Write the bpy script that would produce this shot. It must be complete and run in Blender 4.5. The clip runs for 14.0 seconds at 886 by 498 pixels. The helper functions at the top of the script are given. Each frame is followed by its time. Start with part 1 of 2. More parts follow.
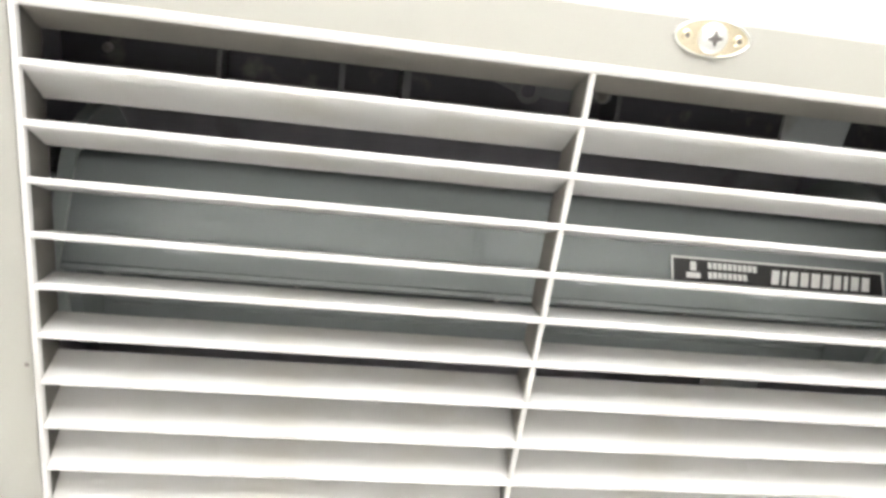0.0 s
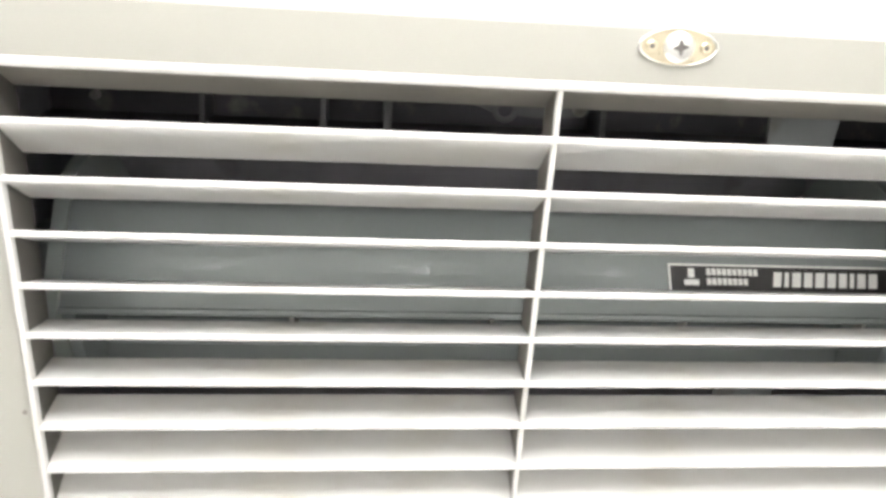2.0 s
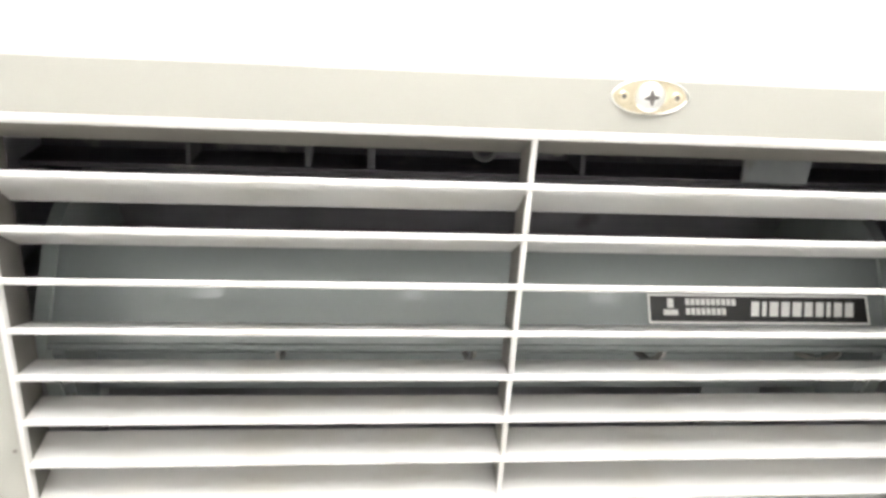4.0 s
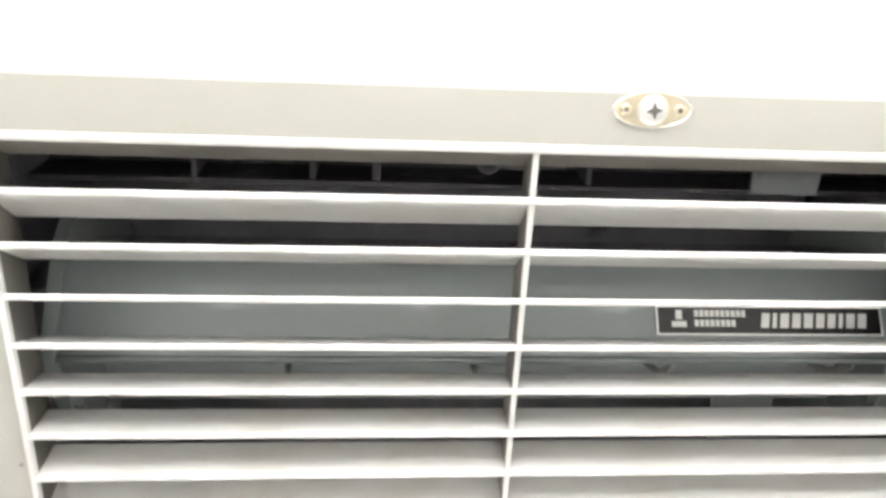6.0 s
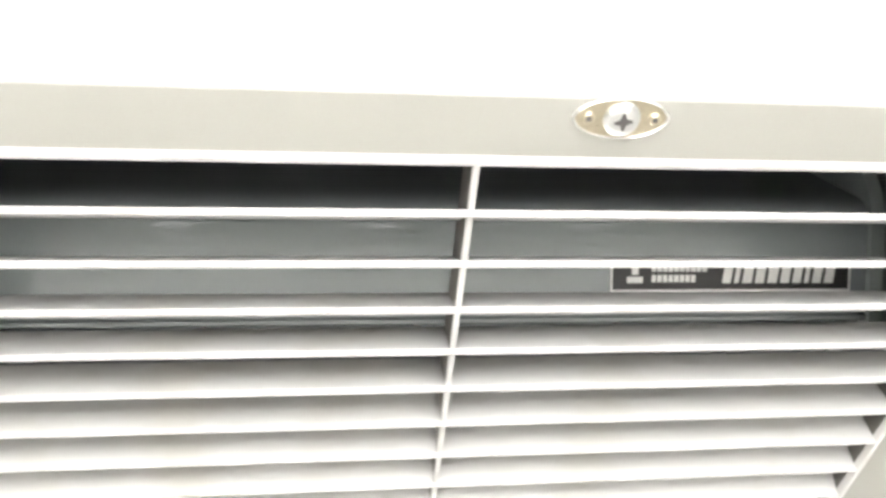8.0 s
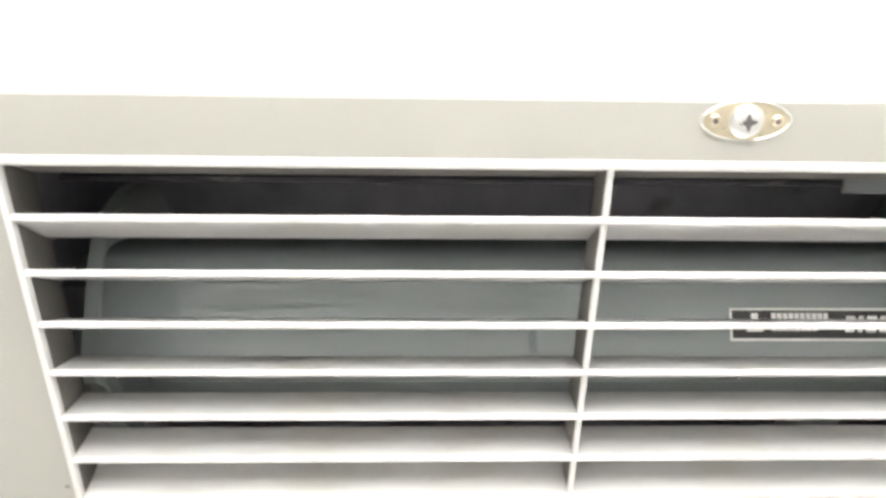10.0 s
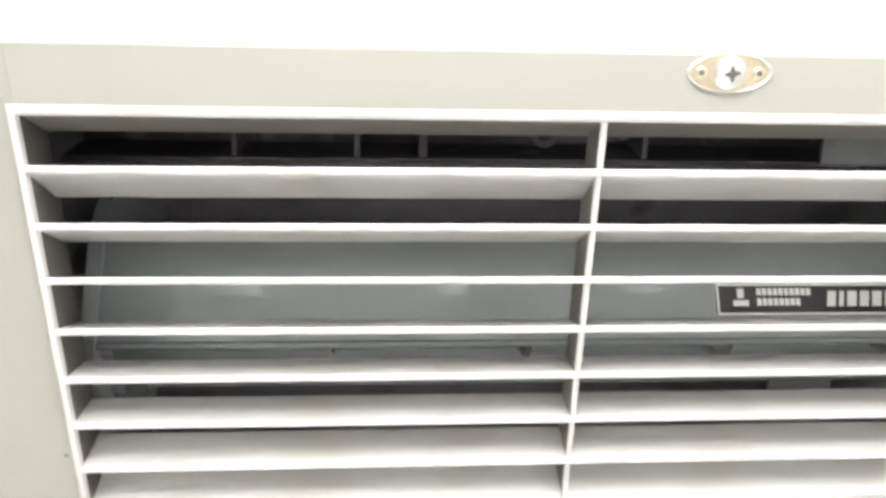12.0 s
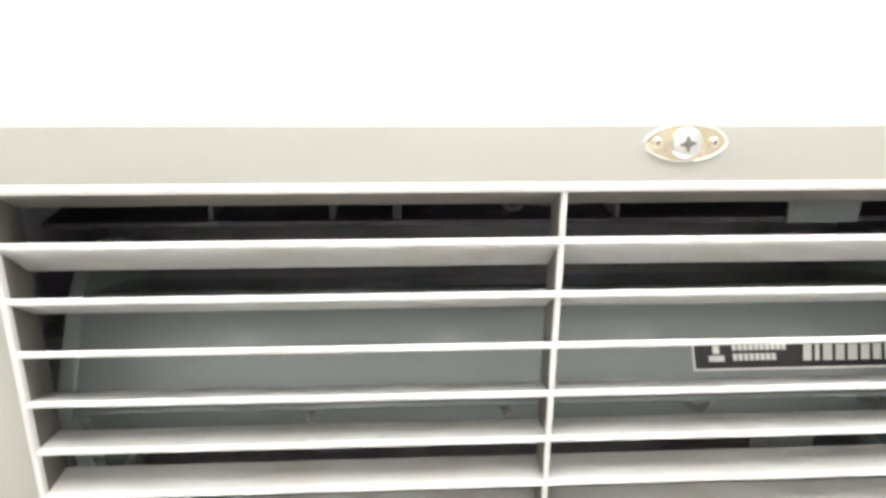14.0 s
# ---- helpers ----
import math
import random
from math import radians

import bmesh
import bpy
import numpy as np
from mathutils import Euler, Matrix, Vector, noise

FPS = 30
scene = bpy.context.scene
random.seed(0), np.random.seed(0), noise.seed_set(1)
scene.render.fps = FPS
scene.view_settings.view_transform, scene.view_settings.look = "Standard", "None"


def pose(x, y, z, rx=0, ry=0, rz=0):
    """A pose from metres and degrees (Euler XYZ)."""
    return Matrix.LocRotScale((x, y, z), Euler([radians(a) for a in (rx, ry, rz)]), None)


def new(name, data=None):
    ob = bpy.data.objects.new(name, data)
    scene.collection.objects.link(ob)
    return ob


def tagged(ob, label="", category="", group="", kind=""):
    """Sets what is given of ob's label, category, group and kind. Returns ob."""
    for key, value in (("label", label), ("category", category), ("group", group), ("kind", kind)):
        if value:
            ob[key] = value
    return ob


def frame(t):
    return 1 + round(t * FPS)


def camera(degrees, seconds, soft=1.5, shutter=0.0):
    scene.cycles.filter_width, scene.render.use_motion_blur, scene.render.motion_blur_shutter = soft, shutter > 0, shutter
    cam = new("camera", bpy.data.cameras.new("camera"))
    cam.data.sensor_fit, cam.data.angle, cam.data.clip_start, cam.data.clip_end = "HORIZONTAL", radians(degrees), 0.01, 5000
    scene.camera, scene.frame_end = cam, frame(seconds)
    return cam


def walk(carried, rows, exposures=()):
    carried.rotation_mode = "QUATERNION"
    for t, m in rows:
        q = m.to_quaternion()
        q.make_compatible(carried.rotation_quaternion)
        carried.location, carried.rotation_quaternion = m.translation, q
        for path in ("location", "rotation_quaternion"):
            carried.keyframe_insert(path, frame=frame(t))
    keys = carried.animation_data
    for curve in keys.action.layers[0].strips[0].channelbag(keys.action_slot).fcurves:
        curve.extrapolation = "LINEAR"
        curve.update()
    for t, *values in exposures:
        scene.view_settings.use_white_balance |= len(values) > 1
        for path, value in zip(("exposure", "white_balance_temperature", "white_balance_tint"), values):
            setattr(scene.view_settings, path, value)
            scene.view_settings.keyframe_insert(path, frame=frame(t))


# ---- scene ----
# The grille lies in the ceiling of a railway coach and is seen from below.  Everything on it is laid out in its own
# axes: x along the grille, y into the ceiling, z across it.  CEILING turns these into the world.
HEIGHT = 2.2
CEILING = pose(0, 0, HEIGHT, 90, 0, 0)

cam = camera(59.44, 14.0, soft=3.2)
ROWS = [
    (0.0, -0.0974, -0.2916, 0.0390, -9.51, -21.90, 8.26),
    (0.3, -0.0954, -0.2950, 0.0418, -11.99, -20.52, 7.62),
    (0.5, -0.0845, -0.2982, 0.0462, -10.47, -19.79, 6.77),
    (0.9, -0.0858, -0.2984, 0.0627, -10.50, -20.71, 5.87),
    (1.0, -0.0879, -0.2999, 0.0584, -10.45, -19.99, 5.34),
    (1.5, -0.0832, -0.2922, 0.0543, -7.79, -22.63, 3.52),
    (2.0, -0.0752, -0.2912, 0.0470, -6.63, -21.45, 3.71),
    (2.5, -0.0796, -0.2878, 0.0552, -6.91, -22.94, 3.20),
    (3.0, -0.0838, -0.2880, 0.0592, -6.52, -22.40, 3.48),
    (3.5, -0.0746, -0.2914, 0.0658, -6.80, -21.97, 3.57),
    (6.0, -0.0616, -0.2886, 0.0730, -5.31, -21.75, 2.81),
    (6.5, -0.0662, -0.2848, 0.0877, -4.93, -23.74, 2.96),
    (7.0, -0.0658, -0.2874, 0.1053, -5.83, -23.55, 4.35),
    (7.5, -0.0587, -0.2818, 0.1127, -6.09, -25.14, 4.75),
    (7.8, -0.0495, -0.2325, 0.1157, -8.61, -34.72, 5.45),
    (8.0, -0.0424, -0.2051, 0.1300, -9.47, -38.67, 6.07),
    (8.3, -0.0402, -0.1998, 0.1467, -8.63, -40.69, 6.35),
    (8.5, -0.0422, -0.2045, 0.1472, -6.30, -40.24, 4.39),
    (8.7, -0.0459, -0.2041, 0.1451, -5.02, -40.34, 3.25),
    (9.0, -0.0562, -0.2135, 0.1297, -2.40, -36.80, 1.24),
    (11.5, -0.0741, -0.2717, 0.0747, -3.47, -23.78, 2.20),
    (12.0, -0.0781, -0.2738, 0.0624, -4.20, -22.71, 1.65),
    (12.5, -0.0675, -0.2734, 0.0483, -4.15, -21.22, 1.52),
    (13.0, -0.0609, -0.2730, 0.0404, -2.17, -18.81, 0.15),
    (13.5, -0.0619, -0.2697, 0.0584, -1.98, -20.62, 0.02),
    (14.0, -0.0633, -0.2732, 0.0769, -3.77, -20.30, 0.66),
]
STOPS = [(0.0, 0.17), (3.5, 0.17), (6.0, 0.08), (7.5, 0.07), (8.5, -0.02), (9.0, -0.02), (11.5, 0.08), (13.0, 0.08), (14.0, 0.02)]
walk(cam, [(t, CEILING @ pose(x, y, z, 0, 0, yaw) @ pose(0, 0, 0, 90 + pitch) @ pose(0, 0, 0, 0, 0, roll)) for t, x, y, z, yaw, pitch, roll in ROWS], STOPS)

# ---- light: lamps added out of view, small square lamps, and a faint grey world ----
LAMP, FLOOR_FILL, SPOT = 14.0, 48.0, 4.0
world = bpy.data.worlds.new("world")
scene.world = world
world.use_nodes = True
world.node_tree.nodes["Background"].inputs[0].default_value = (0.8, 0.85, 0.9, 1)
world.node_tree.nodes["Background"].inputs[1].default_value = 0.05


# ---- materials ----
def material(name, colour, rough=0.5, metal=0.0, spot=0.06, spot_scale=60.0, grain=0.03, grain_scale=900.0, bump=0.05, emit=0.0, coat=0.0,
             dirt=None, dirt_from=0.6, dirt_scale=25.0, patchy=0.08, shine=0.5):
    """A procedural surface: base colour varied at two scales, fine relief, and an optional dirt colour in patches."""
    mat = bpy.data.materials.new(name)
    mat.use_nodes = True
    n, l = mat.node_tree.nodes, mat.node_tree.links
    p = n["Principled BSDF"]
    p.inputs["Roughness"].default_value, p.inputs["Metallic"].default_value = rough, metal
    p.inputs["Coat Weight"].default_value = coat
    p.inputs["Specular IOR Level"].default_value = shine
    place = n.new("ShaderNodeTexCoord").outputs["Object"]

    def noise_at(scale, detail):
        t = n.new("ShaderNodeTexNoise")
        t.inputs["Scale"].default_value, t.inputs["Detail"].default_value = scale, detail
        l.new(place, t.inputs["Vector"])
        return t.outputs["Fac"]

    def spread(fac, low, high):
        m = n.new("ShaderNodeMapRange")
        m.inputs["To Min"].default_value, m.inputs["To Max"].default_value = low, high
        l.new(fac, m.inputs["Value"])
        return m.outputs["Result"]

    def times(a, b):
        m = n.new("ShaderNodeMath")
        m.operation = "MULTIPLY"
        l.new(a, m.inputs[0]), l.new(b, m.inputs[1])
        return m.outputs[0]

    coarse, fine = noise_at(spot_scale, 3.0), noise_at(grain_scale, 2.0)
    value = times(spread(coarse, 1 - 2 * spot, 1 + 2 * spot), spread(fine, 1 - 2 * grain, 1 + 2 * grain))
    hue = n.new("ShaderNodeHueSaturation")
    hue.inputs["Color"].default_value = (*colour, 1)
    l.new(value, hue.inputs["Value"])
    out = hue.outputs["Color"]
    if dirt:
        ramp = n.new("ShaderNodeMapRange")
        ramp.inputs["From Min"].default_value, ramp.inputs["From Max"].default_value = dirt_from, dirt_from + 0.14
        l.new(noise_at(dirt_scale, 6.0), ramp.inputs["Value"])
        mix = n.new("ShaderNodeMixRGB")
        mix.inputs["Color2"].default_value = (*dirt, 1)
        l.new(ramp.outputs["Result"], mix.inputs["Fac"]), l.new(out, mix.inputs["Color1"])
        out = mix.outputs["Color"]
    l.new(out, p.inputs["Base Color"])
    l.new(spread(coarse, max(0.0, rough - patchy), min(1.0, rough + patchy)), p.inputs["Roughness"])
    if bump:
        b = n.new("ShaderNodeBump")
        b.inputs["Strength"].default_value, b.inputs["Distance"].default_value = bump, 0.0004
        l.new(fine, b.inputs["Height"]), l.new(b.outputs["Normal"], p.inputs["Normal"])
    if emit:
        p.inputs["Emission Color"].default_value = (0.98, 0.965, 0.955, 1)
        p.inputs["Emission Strength"].default_value = emit
    return mat


PANEL = material("cream_panel_paint", (0.362, 0.357, 0.321), 0.6, patchy=0.03, shine=0.3, spot=0.012, spot_scale=14, grain=0.012)
SLAT = material("off_white_slat_paint", (0.6, 0.592, 0.575), 0.38, spot=0.02, spot_scale=35, grain=0.015, dirt=(0.56, 0.545, 0.51), dirt_from=0.5, dirt_scale=22)
CEILING_PAINT = material("white_ceiling_laminate", (0.88, 0.88, 0.86), 0.35, spot=0.01, spot_scale=6, grain=0.01)
HOUSING = material("grey_green_enamel", (0.25, 0.273, 0.273), 0.06, spot=0.02, spot_scale=18, grain=0.02, grain_scale=700, patchy=0.015, bump=0.008)
# Housing enamel made paler for light caught on the end plates' edges.
END_PLATE = material("lit_edge_enamel", (0.34, 0.37, 0.36), 0.4, spot=0.03, spot_scale=40, grain=0.02, grain_scale=700)
BRACKET = material("grey_bracket_paint", (0.24, 0.255, 0.255), 0.5, spot=0.08, spot_scale=70, dirt=(0.16, 0.14, 0.11), dirt_from=0.6)
CAVITY = material("grey_duct_paint", (0.36, 0.35, 0.385), 0.75, spot=0.15, spot_scale=30, dirt=(0.16, 0.15, 0.14), dirt_from=0.66, dirt_scale=16)
SHEET = material("dark_grey_sheet", (0.065, 0.061, 0.072), 0.55, spot=0.1, dirt=(0.17, 0.16, 0.15), dirt_from=0.6, dirt_scale=60)
FIN = material("dusty_fin_metal", (0.24, 0.23, 0.215), 0.6, spot=0.15, spot_scale=120, dirt=(0.12, 0.11, 0.09), dirt_from=0.55, dirt_scale=90)
# Grille paint greyed to stand for shade on lips and divider; also the chip.
SHADE_CHIP_GREY = material("shade_and_chip_grey", (0.22, 0.205, 0.182), 0.6, spot=0.06, spot_scale=50, grain=0.04, dirt=(0.2, 0.185, 0.155), dirt_from=0.58, dirt_scale=35)
# Darker still: shade inside the opening, put into the side cheeks' colour.
SHADED_CHEEK = material("shaded_cheek_paint", (0.145, 0.136, 0.122), 0.6, spot=0.08, spot_scale=50, grain=0.04, dirt=(0.12, 0.11, 0.095), dirt_from=0.55, dirt_scale=30)
RIB = material("grey_rib_paint", (0.12, 0.118, 0.125), 0.6)
# Beige enamel darkened to stand for the shade deep in the mouth.
MOUTH_SHADE = material("mouth_shade_enamel", (0.185, 0.178, 0.178), 0.6, spot=0.1, spot_scale=60, dirt=(0.15, 0.135, 0.125), dirt_from=0.62, dirt_scale=40)
ZINC = material("bright_zinc", (0.76, 0.76, 0.74), 0.34, metal=0.8, spot=0.05, spot_scale=300, bump=0.1)
BRASSY = material("yellow_passivated_zinc", (0.57, 0.51, 0.38), 0.3, metal=0.7, spot=0.1, spot_scale=220, bump=0.08)
BLACK = material("black_nameplate", (0.022, 0.02, 0.02), 0.4, spot=0.1)
SILVER = material("silver_print", (0.8, 0.8, 0.78), 0.4, metal=0.0, spot=0.05, spot_scale=300)
# Dark colour for the shade inside the screw cross, bores and holes.
RECESS_SHADE = material("recess_shade", (0.12, 0.11, 0.105), 0.6)
CABLE = material("grey_cable_sheath", (0.11, 0.105, 0.115), 0.5)
FILL_COVER = material("lit_milky_fill_cover", (0.9, 0.9, 0.88), 0.4, emit=FLOOR_FILL, bump=0)
SPOT_COVER = material("lit_square_cover", (0.9, 0.9, 0.88), 0.4, emit=SPOT, bump=0)
COVER = material("lit_milky_cover", (0.9, 0.9, 0.88), 0.4, emit=LAMP, bump=0)
# Unseen south wall, made paler than the others to bounce light at the slats.
BOUNCE_WALL = material("pale_bounce_wall", (0.72, 0.72, 0.7), 0.5, spot=0.03, spot_scale=5)
WALL = material("grey_coach_wall", (0.22, 0.217, 0.21), 0.45, spot=0.03, spot_scale=5)
# Unseen floor, kept light so that it throws light up into the grille.
FLOOR = material("light_coach_floor", (0.6, 0.59, 0.57), 0.6, spot=0.08, spot_scale=12)


# ---- building helpers, all in the grille's axes ----
def shape():
    return bmesh.new()


def box(bm, x0, x1, y0, y1, z0, z1):
    made = bmesh.ops.create_cube(bm, size=1, matrix=Matrix.Translation(((x0 + x1) / 2, (y0 + y1) / 2, (z0 + z1) / 2)) @ Matrix.Diagonal((x1 - x0, y1 - y0, z1 - z0, 1)))
    return made["verts"]


def rounded_box(bm, x0, x1, y0, y1, z0, z1, r=0.001, steps=2):
    verts = box(bm, x0, x1, y0, y1, z0, z1)
    edges = list({e for v in verts for e in v.link_edges})
    bmesh.ops.bevel(bm, geom=edges, offset=r, segments=steps, profile=0.5, affect="EDGES")


def extrude_x(bm, profile, x0, x1, cuts=1):
    """A closed outline of (y, z) drawn out along x, with both ends capped."""
    rings = [[bm.verts.new((x0 + (x1 - x0) * i / cuts, y, z)) for y, z in profile] for i in range(cuts + 1)]
    for a, b in zip(rings, rings[1:]):
        for i in range(len(profile)):
            j = (i + 1) % len(profile)
            bm.faces.new((a[i], a[j], b[j], b[i]))
    bm.faces.new(rings[0]), bm.faces.new(rings[-1][::-1])
    return rings


def extrude_y(bm, outline, y0, y1):
    """A closed outline of (x, z) given depth in y."""
    a, b = ([bm.verts.new((x, y, z)) for x, z in outline] for y in (y0, y1))
    for i in range(len(outline)):
        j = (i + 1) % len(outline)
        bm.faces.new((a[i], a[j], b[j], b[i]))
    bm.faces.new(a), bm.faces.new(b[::-1])
    return a


def lathe_y(bm, x, z, profile, n=28):
    """A turned piece about an axis along y at (x, z); profile: (radius, y), from the rim inwards."""
    rings = [[bm.verts.new((x + r * math.cos(2 * math.pi * i / n), y, z + r * math.sin(2 * math.pi * i / n))) for i in range(n)] for r, y in profile]
    for a, b in zip(rings, rings[1:]):
        for i in range(n):
            j = (i + 1) % n
            bm.faces.new((a[i], a[j], b[j], b[i]))
    bm.faces.new(rings[0]), bm.faces.new(rings[-1][::-1])


def tube_along(bm, points, r, n=8):
    """A bent round bar through the points, rounded between them."""
    rings = []
    ends = [2 * Vector(points[0]) - Vector(points[1]), *map(Vector, points), 2 * Vector(points[-1]) - Vector(points[-2])]
    smooth = []
    for a, b, c, d in zip(ends, ends[1:], ends[2:], ends[3:]):
        for u in (0.0, 0.25, 0.5, 0.75):
            smooth.append(0.5 * (2 * b + (c - a) * u + (2 * a - 5 * b + 4 * c - d) * u * u + (3 * b - a - 3 * c + d) * u ** 3))
    points = [*smooth, ends[-2]]
    for i, p in enumerate(points):
        p = Vector(p)
        way = (Vector(points[min(i + 1, len(points) - 1)]) - Vector(points[max(i - 1, 0)])).normalized()
        side = way.orthogonal().normalized() if not rings else (last - way * last.dot(way)).normalized()
        last, up = side, way.cross(side)
        rings.append([bm.verts.new(p + r * (math.cos(2 * math.pi * k / n) * side + math.sin(2 * math.pi * k / n) * up)) for k in range(n)])
    for a, b in zip(rings, rings[1:]):
        for k in range(n):
            j = (k + 1) % n
            bm.faces.new((a[k], a[j], b[j], b[k]))
    bm.faces.new(rings[0]), bm.faces.new(rings[-1][::-1])


ANCHOR = {}


def thing(name, at, label, category, group="", kind=""):
    """A thing's base: an empty at a point of the grille's axes, to which its parts belong."""
    ob = new(name)
    ob.empty_display_size = 0.02
    ob.matrix_basis = CEILING @ Matrix.Translation(at)
    ANCHOR[ob] = Vector(at)
    return tagged(ob, label, category, group, kind)


def to_mesh(name, bm, mat, shift, smooth):
    bmesh.ops.translate(bm, verts=bm.verts, vec=-Vector(shift))
    bmesh.ops.recalc_face_normals(bm, faces=bm.faces)
    me = bpy.data.meshes.new(name)
    bm.to_mesh(me)
    bm.free()
    me.materials.append(mat)
    if smooth:
        me.shade_smooth()
        me.set_sharp_from_angle(angle=radians(35))
    return me


def part(name, bm, mat, parent, label="", at=None, smooth=True):
    """One mesh under a thing or under a part."""
    at = ANCHOR[parent] if at is None else Vector(at)
    ob = new(name, to_mesh(name, bm, mat, at, smooth))
    ob.parent = parent
    ob.location = at - ANCHOR[parent]
    ANCHOR[ob] = at
    return tagged(ob, label)


def single(name, bm, mat, at, label="", category="", group="", kind="", smooth=True):
    """A thing or a piece of the setting made of one mesh."""
    ob = new(name, to_mesh(name, bm, mat, at, smooth))
    ob.matrix_basis = CEILING @ Matrix.Translation(at)
    ANCHOR[ob] = Vector(at)
    return tagged(ob, label, category, group, kind)


# ---- the coach: ceiling, walls and floor that close the place ----
LEFT, RIGHT, TOP, FOOT = -0.2075, 0.2075, 0.0, -0.262      # the grille's opening
OUT_X, OUT_TOP, OUT_FOOT = 0.262, 0.0225, -0.3               # the panel's outer edge
SIDE, ONE_WALL, OTHER_WALL = 2.0, 1.35, -1.45                # the coach: half its length, and both walls

bm = shape()
for x0, x1, z0, z1 in ((-SIDE, SIDE, OUT_TOP, ONE_WALL), (-SIDE, SIDE, OTHER_WALL, OUT_FOOT), (-SIDE, -OUT_X, OUT_FOOT, OUT_TOP), (OUT_X, SIDE, OUT_FOOT, OUT_TOP)):
    box(bm, x0, x1, 0.0012, 0.03, z0, z1)
single("ceiling", bm, CEILING_PAINT, (0, 0, 0), "glossy white laminate coach ceiling round the air grille", "ceiling", kind="structure", smooth=False)
bm = shape()
box(bm, -SIDE, SIDE, -HEIGHT - 0.05, -HEIGHT, OTHER_WALL, ONE_WALL)
single("floor", bm, FLOOR, (0, -HEIGHT, 0), "plain unseen coach floor, light grey to bounce light", "floor", kind="structure", smooth=False)
for name, x0, x1, z0, z1 in (("wall_north", -SIDE, SIDE, OTHER_WALL - 0.05, OTHER_WALL), ("wall_south", -SIDE, SIDE, ONE_WALL, ONE_WALL + 0.05),
                             ("wall_west", -SIDE - 0.05, -SIDE, OTHER_WALL - 0.05, ONE_WALL + 0.05), ("wall_east", SIDE, SIDE + 0.05, OTHER_WALL - 0.05, ONE_WALL + 0.05)):
    bm = shape()
    box(bm, x0, x1, -HEIGHT - 0.05, 0.03, z0, z1)
    single(name, bm, BOUNCE_WALL if name == "wall_south" else WALL, ((x0 + x1) / 2, -HEIGHT, (z0 + z1) / 2), "plain unseen coach wall, made pale to bounce light" if name == "wall_south" else "plain grey coach wall", "wall", kind="structure", smooth=False)


# Unseen bulkheads, added where the ceiling meets both sides, to carry the lamps.
DROP, NEAR_SIDE, FAR_SIDE = -0.62, 0.5, -0.78
for name, z0, z1 in (("bulkhead_south", NEAR_SIDE, ONE_WALL), ("bulkhead_north", OTHER_WALL, FAR_SIDE)):
    bm = shape()
    box(bm, -SIDE, SIDE, DROP, 0.0012, z0, z1)
    single(name, bm, CEILING_PAINT, (0, DROP, (z0 + z1) / 2), "white bulkhead along the coach's side, added unseen for the lamps", "bulkhead", kind="structure", smooth=False)


def added_lamp(x, z, side, y0, y1):
    """A wide unseen lamp added on a bulkhead's upright face; side: the way in which it faces."""
    lamp = thing("unseen_lamp", (x, (y0 + y1) / 2, z), "white lamp with a lit milky cover, added unseen on the bulkhead face", "lamp", "lamps on the bulkheads")
    bm = shape()
    rounded_box(bm, x - 0.345, x + 0.345, y0 - 0.015, y1 + 0.015, *sorted((z, z + side * 0.022)), 0.004)
    part("tray", bm, CEILING_PAINT, lamp)
    bm = shape()
    rounded_box(bm, x - 0.325, x + 0.325, y0, y1, *sorted((z + side * 0.022, z + side * 0.05)), 0.012, 3)
    part("cover", bm, COVER, lamp, "lit milky lamp cover")


# Near lamp, added out of view on the side the light comes from.
added_lamp(0.0, NEAR_SIDE, -1, -0.36, -0.1)
# Far lamp, added to brighten the slats' undersides close to their beads.
added_lamp(0.0, FAR_SIDE, 1, -0.18, -0.09)


def spot_lamp(x):
    """A small square lamp low on the bulkhead's upright face."""
    y, z = -0.515, NEAR_SIDE
    lamp = thing("square_lamp", (x, y, z), "small square white lamp with a lit cover, low on the bulkhead", "lamp", "square lamps on the bulkhead")
    bm = shape()
    rounded_box(bm, x - 0.026, x + 0.026, y - 0.042, y + 0.042, z - 0.008, z, 0.003)
    part("tray", bm, CEILING_PAINT, lamp)
    bm = shape()
    rounded_box(bm, x - 0.018, x + 0.018, y - 0.034, y + 0.034, z - 0.016, z - 0.008, 0.004)
    part("cover", bm, SPOT_COVER, lamp, "lit milky lamp cover")


for i in range(-2, 3):
    spot_lamp(0.018 + 0.317 * i)


def floor_fill_lamp(x, z):
    """A long unseen lamp added under a bulkhead, which lights the floor for bounce light."""
    lamp = thing("floor_fill_lamp", (x, DROP, z), "long white fill lamp with a lit milky cover, added unseen under the bulkhead", "lamp", "rows of downlights")
    bm = shape()
    rounded_box(bm, x - 0.6, x + 0.6, DROP - 0.02, DROP, z - 0.15, z + 0.15, 0.004)
    part("tray", bm, CEILING_PAINT, lamp)
    bm = shape()
    rounded_box(bm, x - 0.58, x + 0.58, DROP - 0.045, DROP - 0.02, z - 0.13, z + 0.13, 0.01, 3)
    part("cover", bm, FILL_COVER, lamp, "lit milky lamp cover")


# Added on one side only, so the bounce reaches the lower slats' upper faces.
for x in (-1.28, 0.0, 1.28):
    floor_fill_lamp(x, 1.12)


# ---- the grille panel ----
PITCH, DEEP, SLATS = 0.022, 0.02, 11
grille = thing("air_grille", (0, 0, (TOP + FOOT) / 2), "off-white painted ceiling air grille with fanned slats in a cream panel", "air grille")
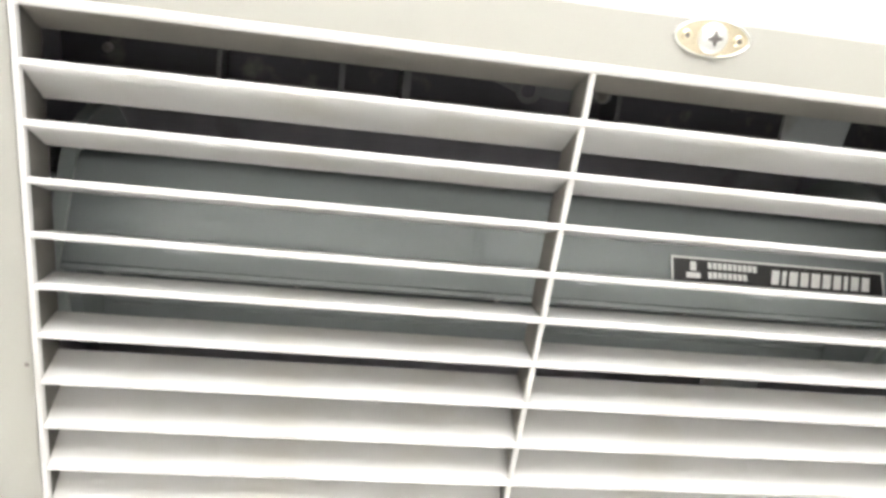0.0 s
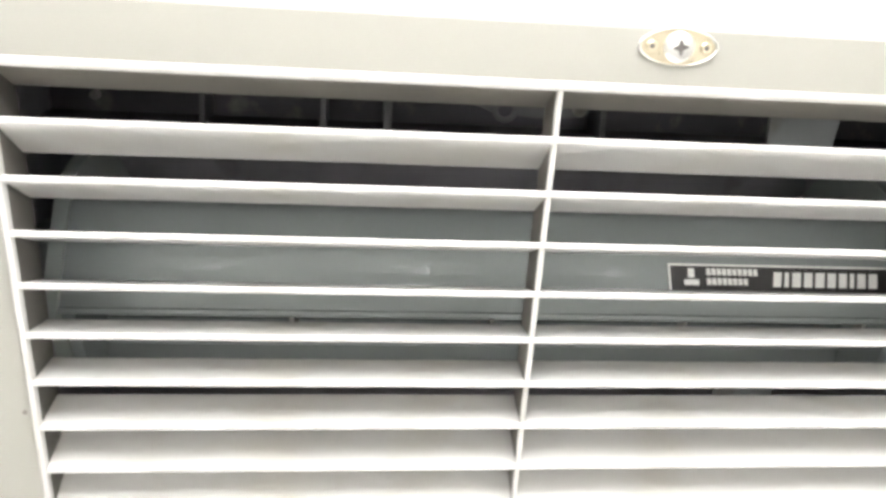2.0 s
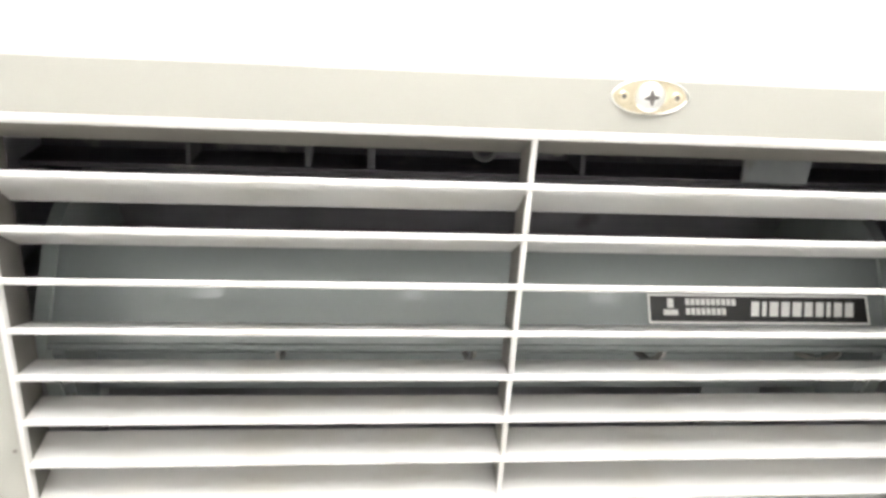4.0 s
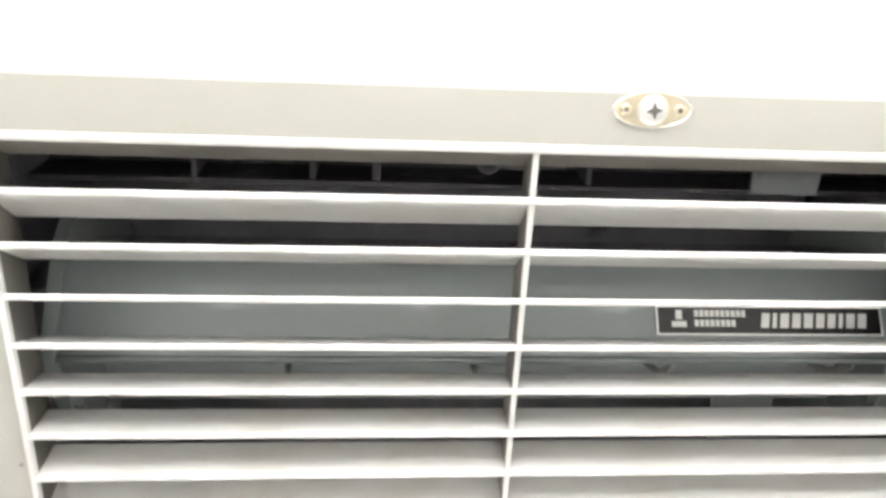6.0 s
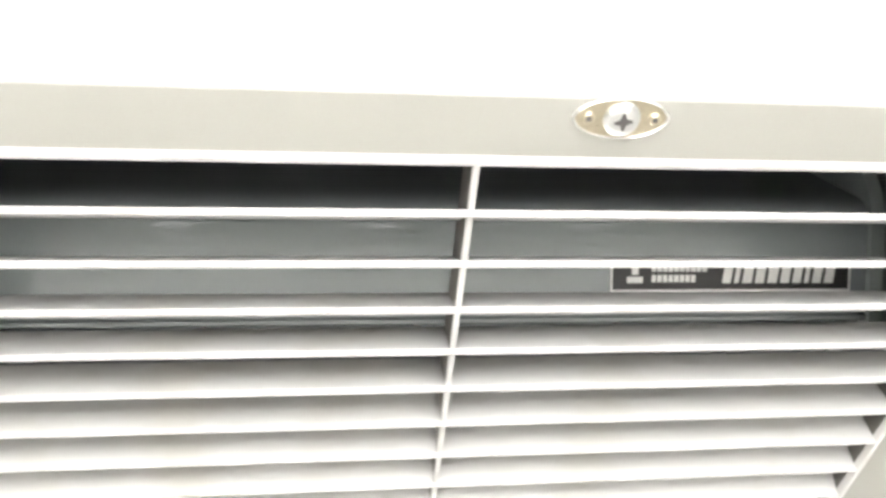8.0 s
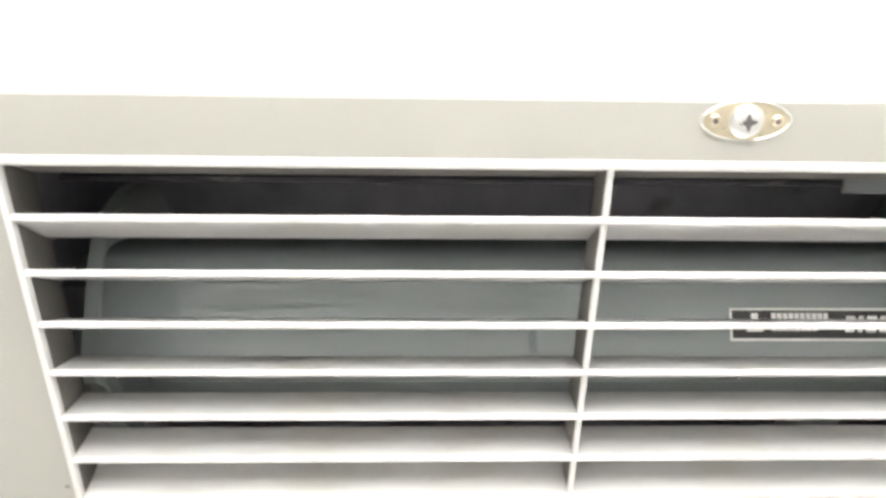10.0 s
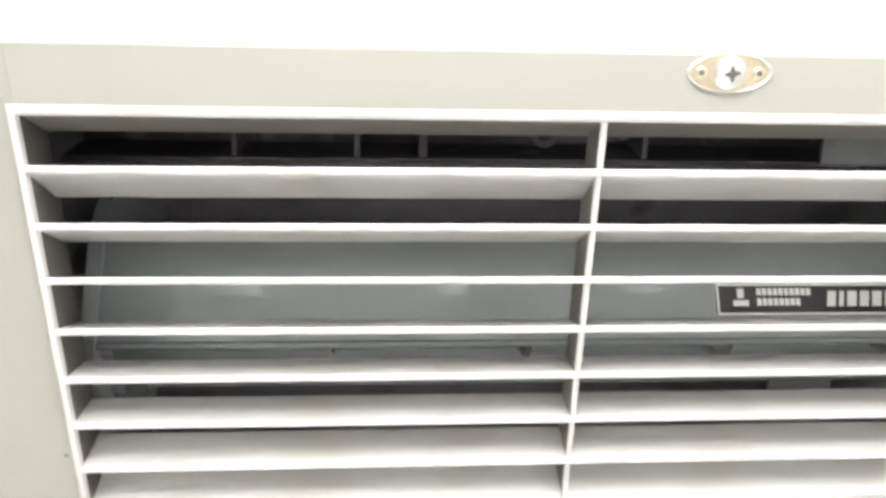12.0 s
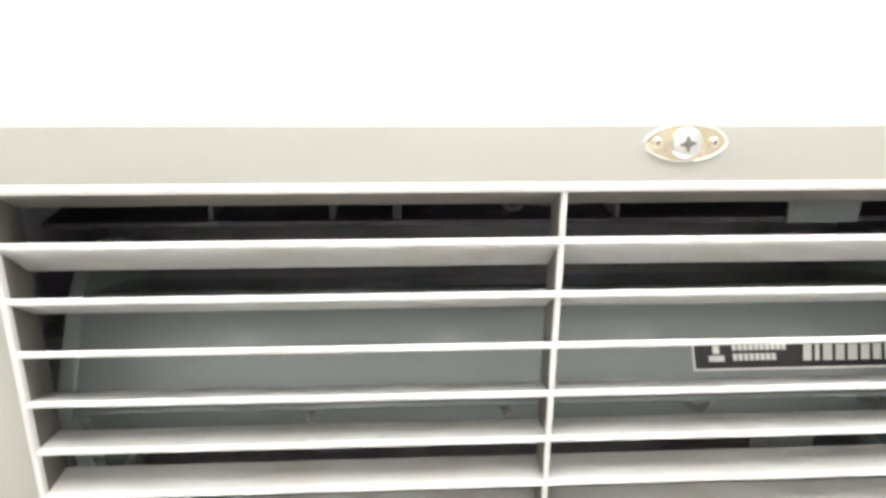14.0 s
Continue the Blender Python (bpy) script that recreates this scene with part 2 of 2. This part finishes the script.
# Cream panel: the rail along the lamps and the foot rail lie between the two stiles, which fall back a little at their outer edge.
bm = shape()
rounded_box(bm, LEFT - 0.0005, RIGHT + 0.0005, 0.0, 0.012, TOP + 0.001, OUT_TOP, 0.0006)
part("top_rail", bm, PANEL, grille, smooth=False)
bm = shape()
rounded_box(bm, LEFT - 0.0005, RIGHT + 0.0005, 0.0, 0.012, OUT_FOOT, FOOT - 0.001, 0.0006)
part("foot_rail", bm, PANEL, grille, smooth=False)
for s in (-1, 1):
    bm = shape()
    x0, x1 = (0.2107, OUT_X)
    a = extrude_y(bm, [(s * x0, OUT_FOOT), (s * x1, OUT_FOOT), (s * x1, OUT_TOP), (s * x0, OUT_TOP)], 0.0006, 0.012)
    a[1].co.y, a[2].co.y = 0.0042, 0.0042
    part("stile", bm, PANEL, grille, smooth=False)
    bm = shape()
    rounded_box(bm, min(s * 0.208, s * 0.2107), max(s * 0.208, s * 0.2107), 0.0004, 0.012, TOP + 0.0014, OUT_TOP, 0.0005)
    part("corner_piece", bm, PANEL, grille, smooth=False)
# The rim round the opening: a rounded bead, and inner lips, greyed for shade, that run into the ceiling behind it.
for s, edge in ((1, TOP), (-1, FOOT)):
    bm = shape()
    extrude_x(bm, [(y, edge + s * z) for y, z in ((0.0002, 0.0014), (-0.0009, 0.0011), (-0.0014, 0.0003), (-0.0014, -0.0008), (-0.0009, -0.0019), (0.0006, -0.0026), (0.0028, -0.0026), (0.0028, 0.0014))],
              LEFT - 0.0010, RIGHT + 0.0010)
    bead = part("rim_bar", bm, SLAT, grille)
    bm = shape()
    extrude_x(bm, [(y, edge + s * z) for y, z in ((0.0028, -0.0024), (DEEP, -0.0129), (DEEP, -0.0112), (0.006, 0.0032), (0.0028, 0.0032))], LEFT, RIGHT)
    part("inner_lip", bm, SHADE_CHIP_GREY, grille, "grey inner lip with shade in its colour")
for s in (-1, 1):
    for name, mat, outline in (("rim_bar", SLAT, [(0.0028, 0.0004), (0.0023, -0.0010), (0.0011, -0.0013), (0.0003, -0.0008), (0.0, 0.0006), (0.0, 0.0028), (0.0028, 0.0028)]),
                               ("cheek", SHADED_CHEEK, [(0.0002, 0.0028), (-0.0004, DEEP + 0.002), (0.0012, DEEP + 0.002), (0.0028, 0.006), (0.0028, 0.0028)])):
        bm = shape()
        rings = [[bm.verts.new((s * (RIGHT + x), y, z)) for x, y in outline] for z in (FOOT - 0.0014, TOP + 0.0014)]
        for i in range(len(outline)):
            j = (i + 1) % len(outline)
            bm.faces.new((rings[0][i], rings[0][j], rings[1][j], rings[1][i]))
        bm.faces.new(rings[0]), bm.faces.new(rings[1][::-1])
        part(name, bm, mat, grille, "grey side cheek darkened for shade" if name == "cheek" else "")


def slat_profile(z, fall, nose=0.0028, plate=0.0019, back=0.0012):
    """A rounded bead along the front and a thinner plate behind it; fall: how far the back lies off the front, across the grille."""
    length = math.hypot(DEEP, fall)
    ahead, across = Vector((DEEP, fall)) / length, Vector((-fall, DEEP)) / length
    r = nose / 2
    mid = Vector((r * 0.8 - 0.0004, z))
    pts = [mid - ahead * r * 0.85 * math.cos(a) + across * r * math.sin(a) for a in (radians(d) for d in (-90, -68, -46, -23, 0, 23, 46, 68, 90))]
    end = Vector((0, z)) + ahead * length
    neck, throat = mid + ahead * 0.0014, mid + ahead * 0.0024
    upper = [neck + across * r * 0.92, throat + across * plate / 2, end + across * back / 2]
    lower = [end - across * back / 2, throat - across * plate / 2, neck - across * r * 0.92]
    return [tuple(p) for p in pts + upper + lower]


for k in range(1, SLATS + 1):
    fall = -0.0200 + 0.0034 * k
    bm = shape()
    rings = extrude_x(bm, slat_profile(-PITCH * k, fall), LEFT - 0.0002, RIGHT + 0.0002, 16)
    bend = random.uniform(-0.00035, 0.00035)
    for v in bm.verts:
        v.co.z += bend * math.cos(v.co.x * 7.5)
    part("slat", bm, SLAT, grille, at=(0, 0, -PITCH * k))
def upright(outline, mat, name, parent, label=""):
    """An outline of (x, y) drawn out across the grille."""
    bm = shape()
    rings = [[bm.verts.new((x, y, z)) for x, y in outline] for z in (FOOT, TOP)]
    for i in range(len(outline)):
        j = (i + 1) % len(outline)
        bm.faces.new((rings[0][i], rings[0][j], rings[1][j], rings[1][i]))
    bm.faces.new(rings[0]), bm.faces.new(rings[1][::-1])
    return part(name, bm, mat, parent, label)


# The blade is greyed to look shaded; its front strip keeps the slat paint.
divider = upright([(-0.0009, 0.0030), (-0.0009, DEEP), (0.0009, DEEP), (0.0009, 0.0030)], SHADE_CHIP_GREY, "divider", grille, "thin upright divider across the slats, shade in its grey")
upright([(-0.0012, 0.0030), (-0.0012, 0.0013), (-0.0008, 0.0008), (0.0008, 0.0008), (0.0012, 0.0013), (0.0012, 0.0030)], SLAT, "front_strip", divider, "off-white front strip")

# The quarter-turn fastener: a leaf-shaped plate, a raised cross-head screw and two rivets.
FX, FZ = 0.0429, 0.0161


def leaf(scale, n=48):
    """A lens-shaped outline with blunt tips."""
    pts = []
    for i in range(n):
        c, q = math.cos(2 * math.pi * i / n), math.sin(2 * math.pi * i / n)
        pts.append((FX + scale * 0.0157 * c, FZ + scale * 0.0071 * math.copysign(abs(q) ** 1.12, q)))
    return pts


bm = shape()
extrude_y(bm, leaf(0.934), -0.0004, 0.0004)
fastener = part("fastener", bm, BRASSY, grille, "leaf-shaped yellowish zinc fastener plate with a bright rim", at=(FX, 0, FZ))
bm = shape()
rings = [[bm.verts.new((x, y, z)) for x, z in leaf(s)] for s, y in ((1.0, 0.0004), (1.0, -0.0007), (0.99, -0.0010), (0.968, -0.0012), (0.945, -0.0010), (0.935, -0.0006), (0.934, 0.0004))]
for a, b in zip(rings, rings[1:] + rings[:1]):
    for i in range(len(a)):
        j = (i + 1) % len(a)
        bm.faces.new((a[i], a[j], b[j], b[i]))
part("rim", bm, ZINC, fastener, "bright rounded zinc rim", at=(FX, 0, FZ))
bm = shape()
lathe_y(bm, FX, FZ, [(0.0059, -0.0004), (0.0059, -0.0014), (0.0055, -0.0021), (0.0046, -0.0027), (0.0034, -0.0030), (0.0012, -0.0031)])
screw = part("screw_head", bm, ZINC, fastener, "shiny raised cross-head screw", at=(FX, 0, FZ))
# The cross is a dark star laid on the head, not cut in.
bm = shape()
for a in range(4):
    c, q = math.cos(a * math.pi / 2 + 0.12), math.sin(a * math.pi / 2 + 0.12)
    w = [(0.0004, 0.0), (0.0004, 0.0012), (0.0030, 0.00030), (0.0030, -0.00030), (0.0004, -0.0012)]
    extrude_y(bm, [(FX + c * u - q * v, FZ + q * u + c * v) for u, v in w], -0.00325, -0.0024)
lathe_y(bm, FX, FZ, [(0.0010, -0.0024), (0.0010, -0.00327), (0.0004, -0.00327)], 12)
part("cross_shade", bm, RECESS_SHADE, fastener, at=(FX, 0, FZ))
for s in (-1, 1):
    bm = shape()
    lathe_y(bm, FX + s * 0.0106, FZ, [(0.0021, -0.0003), (0.0021, -0.0011), (0.0016, -0.0016), (0.0009, -0.0015), (0.0007, -0.0008)], 18)
    part("rivet", bm, BRASSY, fastener, at=(FX + s * 0.0106, 0, FZ))
    # A dark disc stands for the shade in the rivet's bore.
    bm = shape()
    lathe_y(bm, FX + s * 0.0106, FZ, [(0.0009, -0.0008), (0.0009, -0.00165), (0.0003, -0.00167)], 12)
    part("bore_shade", bm, RECESS_SHADE, fastener, at=(FX + s * 0.0106, 0, FZ))
# A small dark chip on the stile.
bm = shape()
lathe_y(bm, -0.2131, -0.1464, [(0.0010, 0.0012), (0.0010, 0.00058), (0.0003, 0.00052)], 9)
part("paint_chip", bm, SHADE_CHIP_GREY, grille)

# ---- the duct above the grille ----
DX, D_TOP, D_FOOT, D_BACK = 0.256, 0.018, -0.295, 0.24
t = 0.002
duct = thing("duct", (0, D_BACK, (D_TOP + D_FOOT) / 2), "dark grey sheet-metal duct box above the grille", "duct", kind="structure")
for x0, x1, y0, y1, z0, z1 in ((-DX - t, DX + t, D_BACK, D_BACK + t, D_FOOT - t, D_TOP + t), (-DX - t, DX + t, 0.0125, D_BACK, D_TOP, D_TOP + t), (-DX - t, DX + t, 0.0125, D_BACK, D_FOOT - t, D_FOOT),
                               (-DX - t, -DX, 0.0125, D_BACK, D_FOOT, D_TOP), (DX, DX + t, 0.0125, D_BACK, D_FOOT, D_TOP)):
    bm = shape()
    box(bm, x0, x1, y0, y1, z0, z1)
    part("duct_panel", bm, CAVITY, duct, smooth=False)

# A stiffening rail with upright ribs, high in the duct.
rail = thing("duct_rail", (0, 0.105, -0.03), "dark grey sheet-metal rail with small upright ribs", "rail")
bm = shape()
extrude_x(bm, [(0.096, -0.0445), (0.096, -0.047), (0.128, -0.047), (0.128, 0.018), (0.126, 0.018), (0.126, -0.0445)], -0.235, 0.25)
part("rail_sheet", bm, SHEET, rail)
for x, w in ((-0.154, 0.0022), (-0.0945, 0.003), (-0.062, 0.004), (0.05, 0.0025)):
    bm = shape()
    extrude_x(bm, [(0.0985, -0.0445), (0.126, -0.0445), (0.126, 0.008), (0.120, 0.008), (0.1, -0.03)], x - w / 2, x + w / 2)
    part("rib", bm, RIB, rail)
bm = shape()
lathe_y(bm, -0.212, -0.036, [(0.0025, 0.126), (0.0025, 0.1225), (0.001, 0.1215)], 10)
part("rivet", bm, FIN, rail)

# Bent sheet brackets.
def bracket(x0, x1, y, z0, z1, toe, label):
    ob = thing("bracket", ((x0 + x1) / 2, y, z1), label, "bracket", "sheet brackets")
    bm = shape()
    rings = extrude_x(bm, [(y, z0), (y + 0.002, z0), (y + 0.002, z1), (y, z1)], x0, x1)
    for v in bm.verts:
        if abs(v.co.z - z0) < 1e-6:
            v.co.x += 0.003 * (1 if v.co.x < (x0 + x1) / 2 else -1)
    part("plate", bm, BRACKET, ob)
    bm = shape()
    box(bm, x0, x1, y + 0.002, y + 0.03, z1 - 0.002, z1) if toe > 0 else box(bm, x0, x1, y + 0.002, y + 0.03, z0, z0 + 0.002)
    part("foot", bm, BRACKET, ob)
    bm = shape()
    lathe_y(bm, (x0 + x1) / 2 + 0.002, (z0 + z1) / 2 + 0.004 * toe, [(0.006, y), (0.006, y - 0.0022), (0.0045, y - 0.003), (0.002, y - 0.003)], 6)
    part("bolt_head", bm, FIN, ob)
    if toe > 0:
        bm = shape()
        rounded_box(bm, x0 - 0.014, x0 - 0.0045, y + 0.02, y + 0.023, min(z0, z1) + 0.010, max(z0, z1) - 0.001, 0.0006)
        box(bm, x0 - 0.0055, x0 + 0.004, y + 0.0205, y + 0.0225, max(z0, z1) - 0.012, max(z0, z1) - 0.002)
        part("side_tab", bm, SHEET, ob, "dark side tab")
    return ob


bracket(0.1143, 0.1535, 0.056, -0.034, 0.0175, 1, "grey painted sheet bracket with a rusty bolt, at the duct's roof")
bracket(0.152, 0.192, 0.118, -0.2945, -0.185, -1, "grey painted sheet bracket low in the duct")

# A grey latch lever with an eye beside the divider, and the cable that runs to it.
lever = thing("latch_lever", (0.008, 0.056, -0.02), "grey latch lever with a round eye and a cable", "latch")
bm = shape()
extrude_y(bm, [(-0.0065, -0.0236), (0.004, -0.0246), (0.018, -0.0240), (0.0262, -0.0232), (0.0285, -0.0208), (0.0275, -0.0160), (0.018, -0.0148), (-0.004, -0.0158)], 0.0545, 0.058)
part("arm", bm, RIB, lever)
bm = shape()
tube_along(bm, [(-0.0105 + 0.0046 * math.cos(k * math.pi / 6), 0.0555, -0.0215 + 0.0046 * math.sin(k * math.pi / 6)) for k in range(13)], 0.0013, 7)
part("eye", bm, RIB, lever, "round grey eye at the lever's end")
bm = shape()
lathe_y(bm, 0.0235, -0.0195, [(0.0034, 0.0545), (0.0034, 0.0530), (0.0024, 0.0522), (0.0010, 0.0522)], 14)
part("pivot", bm, FIN, lever)
bm = shape()
tube_along(bm, [(-0.055, 0.068, 0.0165), (-0.046, 0.066, 0.002), (-0.036, 0.062, -0.010), (-0.026, 0.059, -0.0165), (-0.0155, 0.0565, -0.0205)], 0.0026)
part("cable", bm, CABLE, lever, "grey cable tied to the eye")
bm = shape()
rounded_box(bm, 0.0195, 0.0255, 0.0575, 0.0625, -0.022, 0.018, 0.0008)
part("hanger", bm, SHEET, lever)

# ---- the swivelling line-flow fan behind the slats ----
AXIS_Y, AXIS_Z, SWING = 0.13, -0.135, 0.5


def swung(y, z):
    """A point given about the fan's axis, turned with the fan."""
    c, q = math.cos(radians(SWING)), math.sin(radians(SWING))
    return AXIS_Y + c * y + q * z, AXIS_Z - q * y + c * z


fan = thing("line_flow_fan", (0, AXIS_Y, AXIS_Z), "grey-green enamelled swivelling fan, its nameplate face turned to the grille", "fan")
FAN_X, OFF = 0.2197, 0.0024


def arc(r, start, stop, n):
    """Points about the axis; 180 degrees points down at the grille, 90 towards the top rail."""
    return [(r * math.cos(radians(start + (stop - start) * i / n)), r * math.sin(radians(start + (stop - start) * i / n))) for i in range(n + 1)]


def sheet(line, t):
    """An open line of (y, z) about the axis made into a thin closed outline."""
    out = []
    for i, p in enumerate(line):
        a, b = Vector(line[max(i - 1, 0)]), Vector(line[min(i + 1, len(line) - 1)])
        w = (b - a).normalized()
        out.append(Vector(p) + t * Vector((-w.y, w.x)))
    return [swung(*p) for p in line] + [swung(*p) for p in out[::-1]]


# Upper cowl: the back of the drum, a sloping top, then the flat face down to the lip.
top = [(0.0300, 0.0345), (0.0100, 0.0405), (-0.0100, 0.0462), (-0.0220, 0.0498), (-0.0310, 0.0523), (-0.0365, 0.0528), (-0.0405, 0.0519)]
face = [(-0.0430, 0.0500), (-0.0532, 0.0353), (-0.0634, 0.0206), (-0.0714, 0.0090), (-0.0732, 0.0089), (-0.0742, 0.0074), (-0.0732, 0.0058)]
bm = shape()
extrude_x(bm, sheet(arc(0.0525, -8, 33, 5) + top + face, 0.0018), OFF - FAN_X, OFF + FAN_X, 1)
cowl = part("cowl", bm, HOUSING, fan, "grey-green upper cowl with a flat face")
# Lower cowl: a lip and a step, then the underside of the drum.
bm = shape()
extrude_x(bm, sheet([(-0.0240, -0.0188), (-0.0262, -0.0190), (-0.0280, -0.0207), (-0.0240, -0.0338), (-0.0252, -0.0354), (-0.0218, -0.0450)] + arc(0.0525, 247, 350, 14), 0.0018), OFF - FAN_X, OFF + FAN_X, 1)
part("lower_cowl", bm, HOUSING, fan, "rounded lower cowl below the mouth")
bm = shape()
extrude_x(bm, sheet([(-0.0236, -0.0180), (-0.019, -0.0164), (-0.012, -0.0112), (-0.006, -0.0078), (-0.001, -0.002), (0.002, 0.007), (0.002, 0.019), (-0.004, 0.031), (-0.013, 0.040)], 0.001), OFF - 0.2175, OFF + 0.2175, 1)
part("scroll", bm, MOUTH_SHADE, fan, "dusty curved inside of the mouth, darkened for its shade")
# End plates, dark discs for the shade in their holes, and the bearing brackets that hold the drum.
for s in (-1, 1):
    bm = shape()
    rim = [swung(*p) for p in arc(0.0675, -10, 97, 9) + [(-0.0190, 0.0660), (-0.0295, 0.0630), (-0.0378, 0.0583), (-0.0450, 0.0515), (-0.0770, 0.0070), (-0.0782, 0.0030), (-0.0700, -0.0050), (-0.0655, -0.0160), (-0.0622, -0.0300), (-0.0560, -0.0420)] + arc(0.064, 224, 345, 11)]
    extrude_x(bm, rim, *sorted((OFF + s * FAN_X, OFF + s * (FAN_X + 0.0072))))
    plate = part("end_plate", bm, END_PLATE, fan, "grey-green end plate with punched holes, paled for light on its edge")
    bm = shape()
    inner = [swung(*p) for p in [(-0.0665, 0.0085), (-0.0705, 0.0020), (-0.0655, -0.0090), (-0.0628, -0.0200), (-0.0600, -0.0335), (-0.0520, -0.0455), (-0.0300, -0.0455), (-0.0200, 0.0300), (-0.0350, 0.0320)]]
    extrude_x(bm, inner, *sorted((OFF + s * 0.2135, OFF + s * (FAN_X - 0.0003))))
    part("mouth_cheek", bm, HOUSING, fan)
    for hx, hy, hz in ((0.2182, -0.0614, -0.0268), (0.2150, -0.0614, -0.0268), (0.2160, -0.0560, -0.0395)):
        bm = shape()
        y, z = swung(hy, hz)
        lathe_y(bm, OFF + s * hx, z, [(0.0011, y + 0.003), (0.0011, y - 0.0003), (0.0005, y - 0.0004)], 10)
        part("hole_shade", bm, RECESS_SHADE, fan)
    bm = shape()
    extrude_x(bm, [(AXIS_Y + 0.03 * math.cos(a), AXIS_Z + 0.03 * math.sin(a)) for a in (2 * math.pi * i / 20 for i in range(20))], *sorted((OFF + s * 0.227, OFF + s * 0.234)))
    part("bearing", bm, BRACKET, fan)
    bm = shape()
    rounded_box(bm, *sorted((OFF + s * 0.234, s * 0.256)), AXIS_Y - 0.02, AXIS_Y + 0.02, AXIS_Z - 0.022, AXIS_Z + 0.022, 0.003)
    part("pivot_block", bm, BRACKET, fan)
# Stays across the mouth.
for x in (-0.1085, -0.006, 0.098, 0.1995):
    bm = shape()
    extrude_x(bm, [swung(*p) for p in [(-0.0685, 0.0098), (-0.0660, -0.0005), (-0.0600, -0.0085), (-0.0500, -0.0150), (-0.0268, -0.0214), (-0.0250, -0.0188), (-0.0480, -0.0120), (-0.0565, -0.0055), (-0.0620, 0.0015), (-0.0645, 0.0120)]], x - 0.0009, x + 0.0009)
    part("mouth_stay", bm, FIN, fan, "thin dusty stay across the mouth")


# The nameplate on the cowl's flat face, its brand drawn as plain bars.
FACE_A, FACE_B = Vector(swung(-0.0735, 0.0060)), Vector(swung(-0.0430, 0.0500))
ALONG = (FACE_B - FACE_A).normalized()
OUTWARD = Vector((-ALONG.y, ALONG.x))


def on_face(bm, x0, x1, u0, u1, low, high, lean=0.0):
    """A thin slab on the cowl's face: u runs up from the lip."""
    verts = []
    for x, u in ((x0, u0), (x1, u0), (x1 + lean, u1), (x0 + lean, u1)):
        for h in (low, high):
            p = FACE_A + ALONG * u + OUTWARD * h
            verts.append(bm.verts.new((x, p.x, p.y)))
    for f in ((0, 2, 4, 6), (1, 3, 5, 7), (0, 1, 3, 2), (2, 3, 5, 4), (4, 5, 7, 6), (6, 7, 1, 0)):
        bm.faces.new([verts[i] for i in f])


PX0, PX1, PU0, PU1 = 0.0868, 0.2130, 0.0150, 0.0310
bm = shape()
on_face(bm, PX0, PX1, PU0, PU1, -0.0002, 0.0006)
plate = part("nameplate", bm, BLACK, fan, "black nameplate with a silver border and silver print", smooth=False)
bm = shape()
for x0, x1, u0, u1 in ((PX0, PX1, PU0, PU0 + 0.0011), (PX0, PX1, PU1 - 0.0011, PU1), (PX0, PX0 + 0.0011, PU0 + 0.0011, PU1 - 0.0011), (PX1 - 0.0011, PX1, PU0 + 0.0011, PU1 - 0.0011)):
    on_face(bm, x0, x1, u0, u1, 0.0006, 0.0009)
part("border", bm, SILVER, plate, smooth=False)
bm = shape()
on_face(bm, PX0 + 0.0085, PX0 + 0.0165, PU0 + 0.0045, PU0 + 0.0075, 0.0006, 0.0009)
on_face(bm, PX0 + 0.0108, PX0 + 0.0142, PU0 + 0.0085, PU0 + 0.0135, 0.0006, 0.0009)
part("emblem", bm, SILVER, plate, smooth=False)
for u, count in ((PU0 + 0.0100, 10), (PU0 + 0.0048, 8)):
    for i in range(count):
        bm = shape()
        on_face(bm, PX0 + 0.021 + i * 0.0029, PX0 + 0.0232 + i * 0.0029, u, u + 0.0036, 0.0006, 0.0009)
        part("small_bar", bm, SILVER, plate, smooth=False)
x = PX0 + 0.0575
for w in (0.0042, 0.0022, 0.0046, 0.0044, 0.0048, 0.0044, 0.0042, 0.0022, 0.0044, 0.0046):
    bm = shape()
    on_face(bm, x, x + w * 1.05, PU0 + 0.0042, PU0 + 0.0122, 0.0006, 0.0009, 0.0012)
    part("large_bar", bm, SILVER, plate, smooth=False)
    x += w + 0.0021
